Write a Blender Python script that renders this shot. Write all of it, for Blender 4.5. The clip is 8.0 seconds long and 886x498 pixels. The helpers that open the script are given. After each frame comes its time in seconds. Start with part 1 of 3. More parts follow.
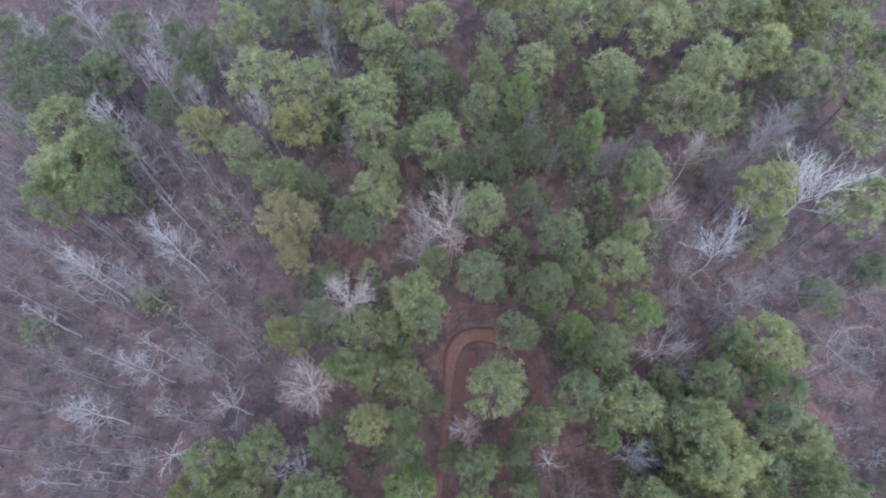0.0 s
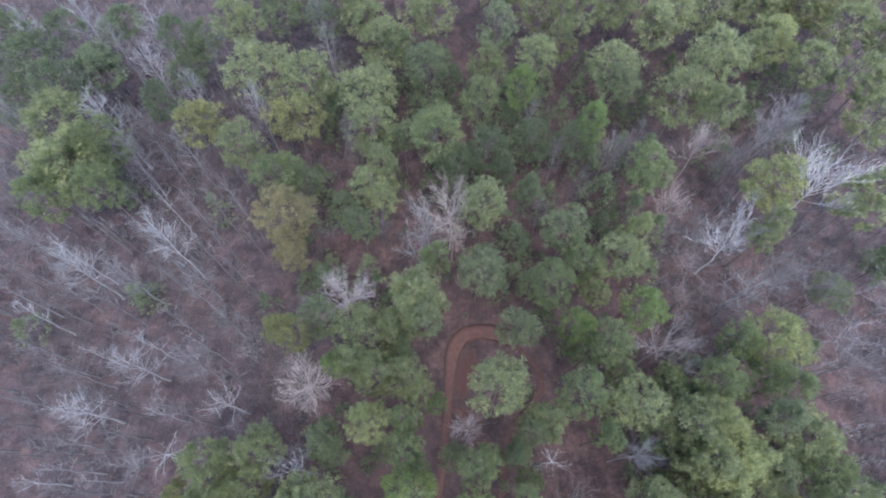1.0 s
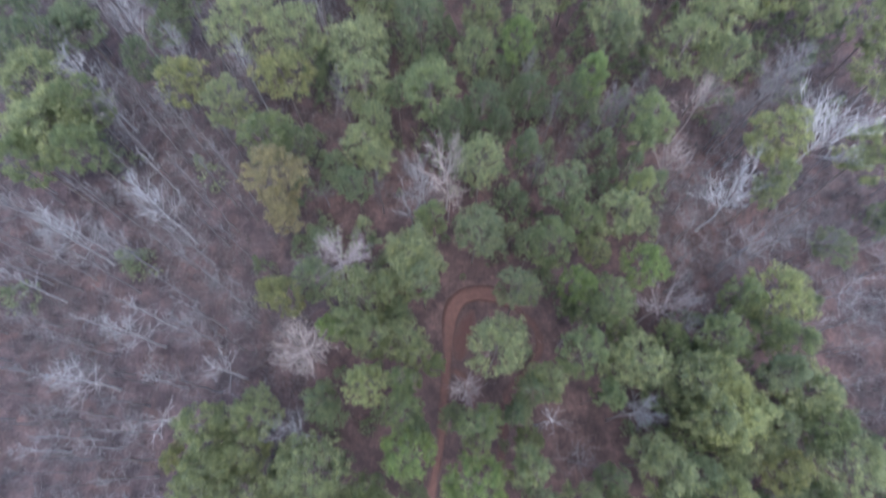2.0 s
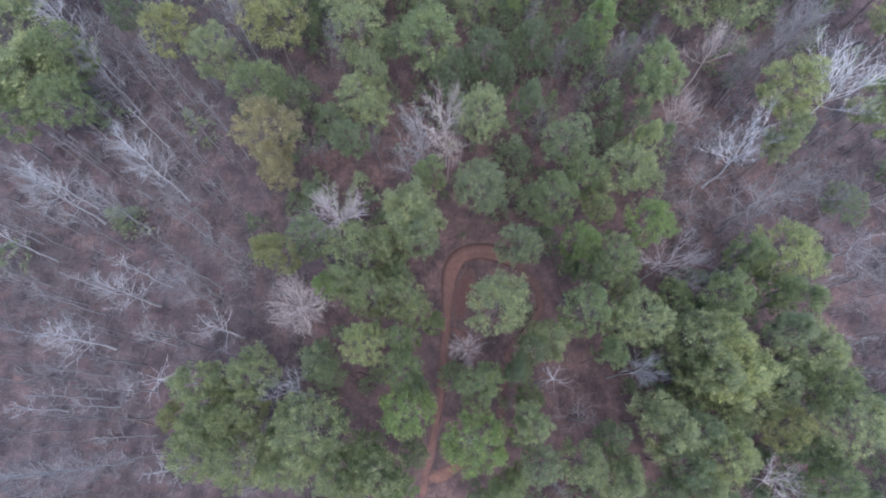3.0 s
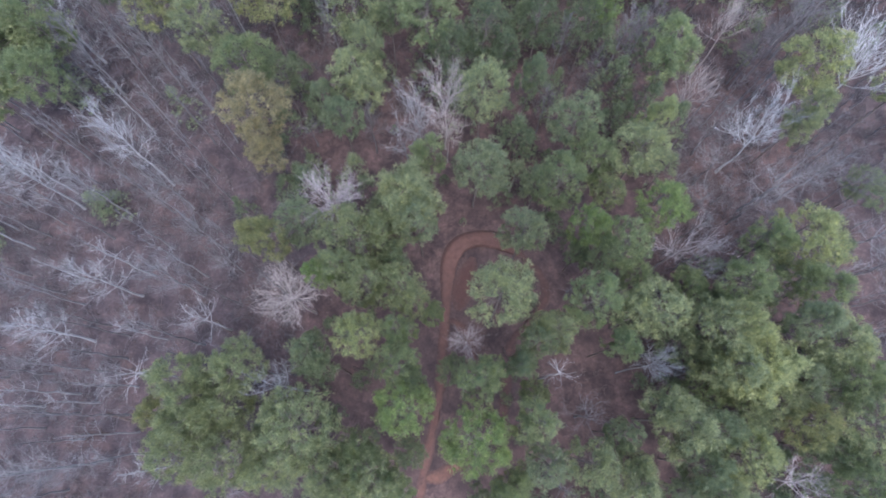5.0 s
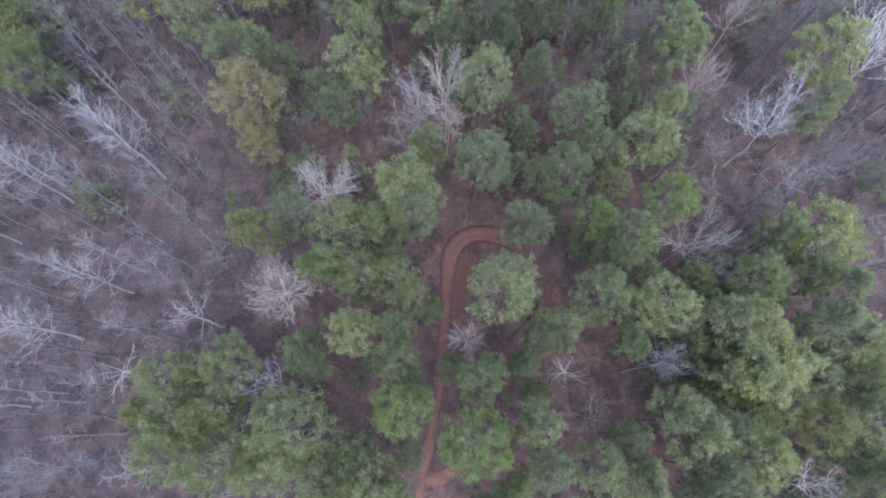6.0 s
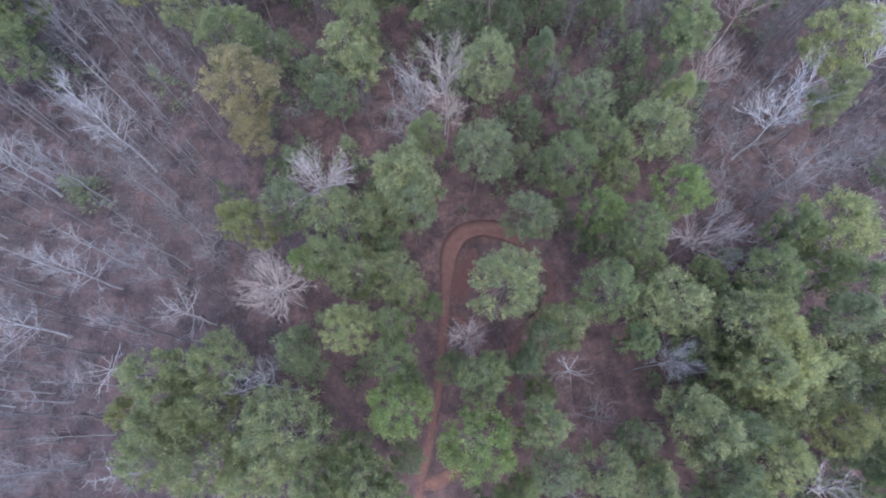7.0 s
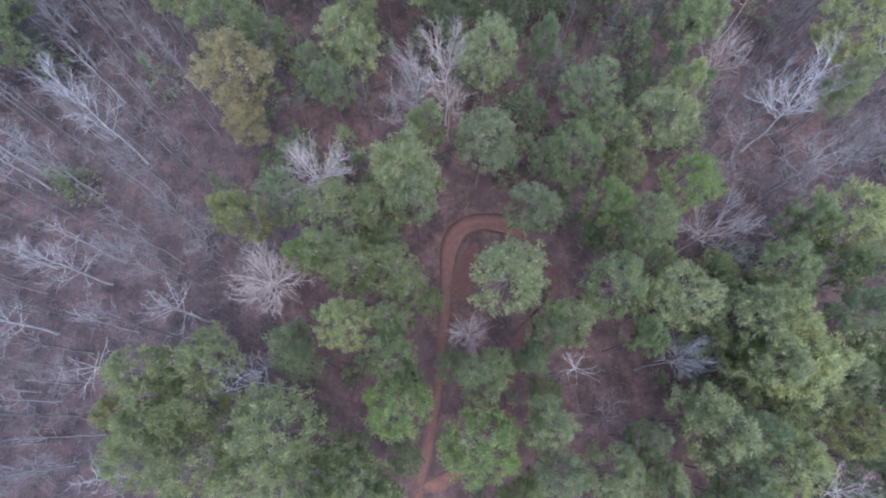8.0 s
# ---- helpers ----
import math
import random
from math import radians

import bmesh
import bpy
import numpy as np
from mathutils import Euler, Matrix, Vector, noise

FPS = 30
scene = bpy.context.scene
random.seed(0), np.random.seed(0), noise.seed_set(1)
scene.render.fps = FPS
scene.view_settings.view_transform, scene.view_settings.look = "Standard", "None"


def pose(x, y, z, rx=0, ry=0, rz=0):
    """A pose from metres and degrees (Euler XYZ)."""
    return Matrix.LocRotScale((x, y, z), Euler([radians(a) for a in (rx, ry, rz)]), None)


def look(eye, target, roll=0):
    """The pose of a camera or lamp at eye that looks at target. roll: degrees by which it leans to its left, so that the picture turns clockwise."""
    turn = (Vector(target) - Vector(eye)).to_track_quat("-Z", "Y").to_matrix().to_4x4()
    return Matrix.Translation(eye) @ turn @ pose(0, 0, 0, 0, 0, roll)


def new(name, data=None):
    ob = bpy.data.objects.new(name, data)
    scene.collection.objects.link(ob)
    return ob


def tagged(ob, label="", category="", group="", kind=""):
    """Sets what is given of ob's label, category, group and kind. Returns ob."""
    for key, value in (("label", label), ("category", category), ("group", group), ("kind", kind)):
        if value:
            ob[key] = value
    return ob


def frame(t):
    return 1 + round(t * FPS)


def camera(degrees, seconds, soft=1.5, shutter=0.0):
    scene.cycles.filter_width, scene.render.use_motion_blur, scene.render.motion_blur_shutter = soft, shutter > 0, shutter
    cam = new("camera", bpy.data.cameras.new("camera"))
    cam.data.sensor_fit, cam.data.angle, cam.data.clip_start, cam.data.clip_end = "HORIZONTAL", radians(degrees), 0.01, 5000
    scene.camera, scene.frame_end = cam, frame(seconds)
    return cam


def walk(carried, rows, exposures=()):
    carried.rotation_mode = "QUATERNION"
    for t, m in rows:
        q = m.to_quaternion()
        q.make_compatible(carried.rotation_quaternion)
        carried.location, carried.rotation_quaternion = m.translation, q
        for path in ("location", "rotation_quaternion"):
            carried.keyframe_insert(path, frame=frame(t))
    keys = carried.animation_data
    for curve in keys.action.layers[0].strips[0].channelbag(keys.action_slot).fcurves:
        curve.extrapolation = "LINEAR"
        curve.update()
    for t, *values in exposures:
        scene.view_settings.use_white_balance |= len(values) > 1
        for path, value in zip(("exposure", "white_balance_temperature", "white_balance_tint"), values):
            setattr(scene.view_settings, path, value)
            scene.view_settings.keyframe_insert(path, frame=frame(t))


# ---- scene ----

# ------------------------------------------------------------------ camera
PATH = [
    (0, 0.0, 0.0, 87.06, 24.522, 0.135, 0.063),
    (0.5, 0.0, 0.0, 86.18, 24.526, 0.192, 0.090),
    (1, 0.0, 0.0, 85.24, 24.551, 0.235, -0.070),
    (1.5, 0.0, 0.0, 84.26, 24.628, 0.284, -0.620),
    (1.7, 0.0, 0.0, 83.85, 24.104, 0.265, -0.715),
    (1.8, 0.0, 0.0, 83.64, 23.451, 0.283, -0.795),
    (1.9, 0.0, 0.0, 83.44, 22.407, 0.260, -0.870),
    (2, 0.0, 0.0, 83.23, 20.975, 0.249, -0.987),
    (2.1, 0.0, 0.0, 83.01, 20.305, 0.244, -1.002),
    (2.2, 0.0, 0.0, 82.80, 18.868, 0.228, -1.074),
    (2.4, 0.0, 0.0, 82.37, 17.550, 0.210, -1.080),
    (2.7, 0.0, 0.0, 81.71, 17.200, 0.210, -1.080),
    (3, 0.0, 0.0, 81.03, 17.050, 0.210, -1.080),
    (3.3, 0.0, 0.0, 80.34, 16.934, 0.185, -1.080),
    (3.5, 0.0, 0.0, 79.87, 16.846, 0.169, -1.072),
    (4, 0.0, 0.0, 78.69, 16.551, 0.147, -1.058),
    (4.5, 0.0, 0.0, 77.47, 16.628, 0.106, -1.015),
    (4.7, 0.0, 0.0, 76.98, 16.674, 0.113, -1.045),
    (5.8, 0.0, 0.0, 74.24, 16.782, 0.060, -0.914),
    (6, 0.0, 0.0, 73.73, 16.782, 0.047, -0.927),
    (6.5, 0.0, 0.0, 72.47, 16.789, 0.033, -0.938),
    (7, 0.0, 0.0, 71.21, 16.821, 0.020, -0.923),
    (7.5, 0.0, 0.0, 69.97, 16.842, 0.026, -0.906),
    (8, 0.0, 0.0, 68.74, 16.806, 0.046, -0.897),
]
cam = camera(78.0, 8.0, soft=1.9, shutter=0.9)
walk(cam, [(t, pose(x, y, z, rx, ry, rz)) for t, x, y, z, rx, ry, rz in PATH],
     exposures=[(0.0, 1.40, 5600, 9), (4.0, 1.42, 5570, 10), (8.0, 1.45, 5480, 12)])

# ------------------------------------------------------------------ light
world = bpy.data.worlds.new("overcast_sky")
scene.world = world
world.use_nodes = True
wn = world.node_tree
sky = wn.nodes.new("ShaderNodeTexSky")
sky.sky_type = "NISHITA"
sky.sun_disc = False
sky.sun_elevation = radians(68)
sky.sun_rotation = radians(160)
sky.air_density, sky.dust_density, sky.ozone_density = 1.0, 4.0, 1.0
wn.links.new(sky.outputs[0], wn.nodes["Background"].inputs["Color"])
wn.nodes["Background"].inputs["Strength"].default_value = 0.15

sun = new("sun", bpy.data.lights.new("sun", "SUN"))
sun.data.energy, sun.data.angle, sun.data.color = 0.9, radians(70), (1.0, 0.98, 0.96)
sun.matrix_world = look((12.8, -35.2, 92.7), (0, 0, 0))


# ------------------------------------------------------------------ materials
def material(name, rough=0.9):
    m = bpy.data.materials.new(name)
    m.use_nodes = True
    b = m.node_tree.nodes["Principled BSDF"]
    b.inputs["Roughness"].default_value = rough
    b.inputs["Specular IOR Level"].default_value = 0.25
    return m, m.node_tree, b


def node(t, kind, **inputs):
    n = t.nodes.new(kind)
    for key, value in inputs.items():
        n.inputs[key.replace("_", " ")].default_value = value
    return n


def node_out(t, kind, value, **inputs):
    n = node(t, kind, **inputs)
    t.links.new(value, n.inputs["Value"])
    return n.outputs["Result"]


def noise_tex(t, scale, detail=4.0, coords="Object", rough=0.55):
    n = node(t, "ShaderNodeTexNoise", Scale=scale, Detail=detail, Roughness=rough)
    c = t.nodes.new("ShaderNodeTexCoord")
    t.links.new(c.outputs[coords], n.inputs["Vector"])
    return n.outputs["Fac"]


def ramp(t, fac, stops):
    r = t.nodes.new("ShaderNodeValToRGB")
    e = r.color_ramp.elements
    while len(e) < len(stops):
        e.new(0.5)
    for k, (at, col) in zip(e, stops):
        k.position, k.color = at, (*col, 1)
    t.links.new(fac, r.inputs["Fac"])
    return r.outputs["Color"]


def mix(t, kind, fac, a, b):
    m = t.nodes.new("ShaderNodeMix")
    m.data_type, m.blend_type = "RGBA", kind
    for value, socket in ((fac, m.inputs[0]), (a, m.inputs[6]), (b, m.inputs[7])):
        if isinstance(value, (int, float)):
            socket.default_value = value
        elif isinstance(value, tuple):
            socket.default_value = (*value, 1)
        else:
            t.links.new(value, socket)
    return m.outputs[2]


def bump(t, b, fac, strength, distance):
    n = node(t, "ShaderNodeBump", Strength=strength, Distance=distance)
    t.links.new(fac, n.inputs["Height"])
    t.links.new(n.outputs["Normal"], b.inputs["Normal"])


def needle_material():
    # object colour carries the tint of each tree, islands vary inside it
    m, t, b = material("pine_needles", 0.75)
    info = t.nodes.new("ShaderNodeObjectInfo")
    geo = t.nodes.new("ShaderNodeNewGeometry")
    vary = ramp(t, geo.outputs["Random Per Island"], [(0.0, (0.84, 0.85, 0.84)), (0.6, (1.0, 1.0, 1.0)), (1.0, (1.18, 1.16, 1.12))])
    col = mix(t, "MULTIPLY", 1.0, info.outputs["Color"], vary)
    big = ramp(t, noise_tex(t, 0.9, 3.0), [(0.36, (0.80, 0.84, 0.87)), (0.64, (1.26, 1.22, 1.13))])
    col = mix(t, "MULTIPLY", 1.0, col, big)
    lumps = ramp(t, noise_tex(t, 2.3, 2.0), [(0.35, (0.82, 0.84, 0.86)), (0.65, (1.20, 1.18, 1.12))])
    col = mix(t, "MULTIPLY", 1.0, col, lumps)
    t.links.new(col, b.inputs["Base Color"])
    thin = t.nodes.new("ShaderNodeBsdfTranslucent")
    t.links.new(col, thin.inputs["Color"])
    both = t.nodes.new("ShaderNodeMixShader")
    both.inputs[0].default_value = 0.62
    t.links.new(b.outputs[0], both.inputs[1])
    t.links.new(thin.outputs[0], both.inputs[2])
    t.links.new(both.outputs[0], t.nodes["Material Output"].inputs["Surface"])
    return m


def bark_material(name):
    m, t, b = material(name, 0.9)
    info = t.nodes.new("ShaderNodeObjectInfo")
    fac = noise_tex(t, 2.5, 5.0)
    var = ramp(t, fac, [(0.3, (0.65, 0.62, 0.6)), (0.7, (1.2, 1.2, 1.2))])
    t.links.new(mix(t, "MULTIPLY", 1.0, info.outputs["Color"], var), b.inputs["Base Color"])
    bump(t, b, noise_tex(t, 14.0, 3.0), 0.5, 0.03)
    return m


def litter_material():
    # grey-brown oak leaves in the bare wood, reddish straw and earth under the pines
    m, t, b = material("leaf_litter", 0.95)
    fine = noise_tex(t, 3.2, 8.0, rough=0.7)
    broad = noise_tex(t, 0.06, 5.0)
    mid = noise_tex(t, 0.35, 5.0)
    leaf = ramp(t, fine, [(0.3, (0.043, 0.033, 0.035)), (0.52, (0.069, 0.053, 0.056)), (0.72, (0.112, 0.088, 0.091))])
    red = ramp(t, fine, [(0.3, (0.056, 0.037, 0.036)), (0.55, (0.088, 0.060, 0.057)), (0.75, (0.130, 0.092, 0.086))])
    c = t.nodes.new("ShaderNodeTexCoord")
    xyz = t.nodes.new("ShaderNodeSeparateXYZ")
    t.links.new(c.outputs["Object"], xyz.inputs[0])
    stand = ramp(t, node_out(t, "ShaderNodeMapRange", xyz.outputs["X"], From_Min=-60.0, From_Max=80.0),
                 [(0.20, (0, 0, 0)), (0.36, (1, 1, 1)), (0.72, (1, 1, 1)), (0.90, (0.3, 0.3, 0.3))])
    both = t.nodes.new("ShaderNodeMath")
    both.operation = "MULTIPLY_ADD"
    t.links.new(stand, both.inputs[0])
    both.inputs[1].default_value = 0.34
    t.links.new(broad, both.inputs[2])
    sel = ramp(t, both.outputs[0], [(0.56, (0, 0, 0)), (0.80, (1, 1, 1))])
    col = mix(t, "MIX", sel, leaf, red)
    rust = ramp(t, noise_tex(t, 0.24, 5.0, rough=0.6), [(0.50, (0, 0, 0)), (0.68, (0.75, 0.75, 0.75))])
    col = mix(t, "MIX", rust, col, red)
    blot = ramp(t, mid, [(0.34, (0.58, 0.60, 0.63)), (0.66, (1.42, 1.35, 1.31))])
    col = mix(t, "MULTIPLY", 1.0, col, blot)
    patch = ramp(t, noise_tex(t, 1.3, 6.0, rough=0.65), [(0.36, (0.72, 0.74, 0.76)), (0.64, (1.24, 1.22, 1.20))])
    t.links.new(mix(t, "MULTIPLY", 1.0, col, patch), b.inputs["Base Color"])
    bump(t, b, fine, 0.8, 0.12)
    return m


def clay_material(name, dark, light):
    # bare clay, in places strewn with leaves
    m, t, b = material(name, 0.95)
    fac = noise_tex(t, 1.3, 7.0, rough=0.65)
    col = ramp(t, fac, [(0.3, dark), (0.7, light)])
    edge = t.nodes.new("ShaderNodeAttribute")
    edge.attribute_name = "litter_cover"
    cover = t.nodes.new("ShaderNodeMath")
    cover.operation = "ADD"
    t.links.new(noise_tex(t, 0.9, 7.0, rough=0.7), cover.inputs[0])
    t.links.new(edge.outputs["Fac"], cover.inputs[1])
    strewn = ramp(t, cover.outputs[0], [(0.52, (0, 0, 0)), (0.85, (1, 1, 1))])
    leaf = ramp(t, noise_tex(t, 3.2, 8.0, rough=0.7), [(0.3, (0.052, 0.032, 0.029)), (0.55, (0.090, 0.054, 0.048)), (0.75, (0.14, 0.088, 0.078))])
    t.links.new(mix(t, "MIX", strewn, col, leaf), b.inputs["Base Color"])
    bump(t, b, noise_tex(t, 6.0, 5.0), 0.5, 0.06)
    return m


NEEDLES = needle_material()
BARK = bark_material("bark")
PINE_BARK = bark_material("pine_bark")
LITTER = litter_material()
CLAY = clay_material("red_clay", (0.094, 0.050, 0.042), (0.150, 0.083, 0.069))
DARK_CLAY = clay_material("dark_clay", (0.062, 0.031, 0.027), (0.098, 0.050, 0.043))
PALE_CLAY = clay_material("pale_clay", (0.11, 0.055, 0.042), (0.18, 0.098, 0.075))
TWIG = bark_material("twig")


# ------------------------------------------------------------------ helpers
def mesh(name, verts, faces, mat, smooth=False):
    me = bpy.data.meshes.new(name)
    me.from_pydata(verts, [], faces)
    me.materials.append(mat)
    if smooth:
        me.polygons.foreach_set("use_smooth", [True] * len(me.polygons))
    me.update()
    return me


def part(name, me, parent, label=""):
    ob = new(name, me)
    ob.parent = parent
    return tagged(ob, label)


def height(x, y):
    """The lie of the land: gentle swells, flat near the trail."""
    v = Vector((x * 0.018, y * 0.018, 0.3))
    return 1.1 * (noise.noise(v) + 0.35 * noise.noise(v * 4.1)) * min(1.0, max(0.0, (math.hypot(x - 3, (y - 10) * 0.6) - 12) / 25)) \
        + 0.07 * noise.noise(Vector((x * 0.5, y * 0.5, 0)))


def tube(verts, faces, pts, radii, sides):
    """A tapered tube along pts."""
    base = len(verts)
    n = len(pts)
    for k in range(n):
        d = (pts[min(k + 1, n - 1)] - pts[max(k - 1, 0)])
        if d.length < 1e-6:
            d = Vector((0, 0, 1))
        d.normalize()
        u = d.orthogonal().normalized()
        w = d.cross(u)
        for s in range(sides):
            a = 2 * math.pi * s / sides
            verts.append(pts[k] + (u * math.cos(a) + w * math.sin(a)) * radii[k])
    for k in range(n - 1):
        for s in range(sides):
            a, b = base + k * sides + s, base + k * sides + (s + 1) % sides
            faces.append((a, b, b + sides, a + sides))


def spike(verts, faces, a, b, r):
    """A twig that runs out into a point."""
    k, d = len(verts), (b - a).normalized()
    u = d.orthogonal().normalized() * r
    w = d.cross(u)
    verts.extend((a + u, a - u * 0.5 + w * 0.87, a - u * 0.5 - w * 0.87, b))
    faces.extend(((k, k + 1, k + 3), (k + 1, k + 2, k + 3), (k + 2, k, k + 3)))


# ------------------------------------------------------------------ ground and trail
def build_ground():
    n = 160
    axis = [math.copysign(abs(u) * 110 + 2900 * abs(u) ** 9, u) for u in (2 * k / n - 1 for k in range(n + 1))]
    verts = [(x, y + 30, height(x, y + 30)) for y in axis for x in axis]
    faces = [(r * (n + 1) + c, r * (n + 1) + c + 1, (r + 1) * (n + 1) + c + 1, (r + 1) * (n + 1) + c) for r in range(n) for c in range(n)]
    ob = new("ground", mesh("ground", verts, faces, LITTER, True))
    tagged(ob, "forest floor of brown fallen leaves and red earth", "ground", kind="structure")


def spline(points, step=0.4):
    """A smooth line through points (Catmull-Rom), with values carried along."""
    out = []
    p = [points[0], *points, points[-1]]
    for k in range(1, len(p) - 2):
        a, b, c, d = (Vector(q) for q in p[k - 1:k + 3])
        m = max(2, int((c.xy - b.xy).length / step))
        for s in range(m):
            u = s / m
            out.append(0.5 * (2 * b + (c - a) * u + (2 * a - 5 * b + 4 * c - d) * u * u + (3 * b - a - 3 * c + d) * u ** 3))
    out.append(Vector(points[-1]))
    return out


def build_trail(name, points, half, mat, label, cover=0.0):
    """A strip of bare clay along (x, y, lift); lift throws it up into a bank with a steep, undercut inner (right-hand) face."""
    line = spline(points)
    rng = random.Random(len(points))
    verts, faces, strewn = [], [], []
    prof = [(-1.7, -0.12, 0.0), (-1.25, 0.02, 0.25), (-0.85, 0.06, 0.55), (-0.3, 0.03, 0.58), (0.3, 0.05, 0.66), (0.8, 0.07, 0.80),
            (1.0, 0.05, 0.86), (1.06, 0.03, 0.78), (0.93, 0.0, 0.3), (1.0, -0.04, 0.0), (1.4, -0.14, -0.02)]
    for k, p in enumerate(line):
        d = (line[min(k + 1, len(line) - 1)] - line[max(k - 1, 0)]).xy.normalized()
        side = Vector((d.y, -d.x))
        lift = max(0.0, p.z)
        end = min(1.0, 0.25 + 0.12 * min(k, len(line) - 1 - k))
        wob = 1 + 0.3 * noise.noise(Vector((k * 0.13, half, 0)))
        flat = 1 - min(1.0, 2.5 * lift)
        for s, (u, z, rise) in enumerate(prof):
            if s > 7:
                u += flat * (0.22, 0.28, 0.10)[s - 8]
            w = end * half * u * (wob if lift < 0.2 else 1) * (1 + 0.95 * min(lift, 1)) + (0.22 if lift < 0.3 else 0.1) * noise.noise(Vector((k * 0.4, u * 3, half)))
            x, y = p.x + side.x * w, p.y + side.y * w
            verts.append((x, y, height(x, y) + z + lift * rise + rng.uniform(-0.015, 0.015)))
            strewn.append(cover * (1 - min(lift, 1)) + 0.6 * max(0.0, abs(u) - 0.55 - 0.3 * min(lift, 1)) + 0.5 * max(0.0, 0.8 - end))
    m = len(prof)
    for k in range(len(line) - 1):
        for s in range(m - 1):
            faces.append((k * m + s, k * m + s + 1, (k + 1) * m + s + 1, (k + 1) * m + s))
    me = mesh(name, verts, faces, mat, True)
    me.attributes.new("litter_cover", "FLOAT", "POINT").data.foreach_set("value", strewn)
    tagged(new(name, me), label, "dirt trail", kind="structure")


build_ground()
TRAIL = [(-3.6, -11.9, 0), (-3.1, -9.2, 0), (-2.3, -5.5, 0), (-1.2, -0.7, 0), (-0.6, 2.2, 0), (-0.2, 5.6, 0), (0.0, 8.3, 0), (0.4, 12.5, 0),
         (0.7, 15.5, 0.1), (0.9, 18.4, 0.5), (1.4, 20.9, 0.9), (2.4, 22.9, 1.1), (4.1, 23.9, 1.2), (6.1, 24.1, 1.2), (8.2, 23.7, 1.0), (10.0, 22.8, 0.6), (12.2, 21.2, 0.2)]
build_trail("trail", TRAIL, 0.52, CLAY, "narrow red clay trail with a banked hairpin turn", 0.06)
TRAIL_LINE = [tuple(p.xy) for p in spline(TRAIL, 1.0)]
build_trail("trail", [(11.4, 21.8, 0.1), (13.0, 20.2, 0), (14.4, 18.0, 0), (14.6, 15.4, 0), (12.6, 12.4, 0), (9.8, 9.6, 0), (8.7, 6.1, 0), (8.2, 2.1, 0), (7.7, -1.2, 0), (6.6, -4.6, 0)],
            0.5, CLAY, "red clay trail running back under the pines", 0.26)
build_trail("trail", [(2.3, 13.8, 0), (2.9, 16.5, 0), (3.7, 19.0, 0), (4.6, 21.6, 0)], 1.25, DARK_CLAY, "bare dark red earth inside the bend", 0.05)
build_trail("trail", [(10.3, 32.4, 0), (11.7, 35.5, 0), (13.0, 38.2, 0), (13.9, 41.0, 0)], 0.45, CLAY, "stretch of bare red clay between the pines", 0.18)
build_trail("trail", [(0.5, 12.4, 0), (2.1, 12.0, 0), (3.6, 9.6, 0), (4.4, 6.7, 0)], 0.6, CLAY, "strip of bare red clay beside the trail", 0.1)
build_trail("trail", [(-3.4, -8.6, 0), (-2.3, -8.0, 0), (-0.8, -7.8, 0), (1.2, -6.9, 0), (3.2, -6.3, 0)], 0.75, PALE_CLAY, "short pale clay spur beside the trail", 0.08)


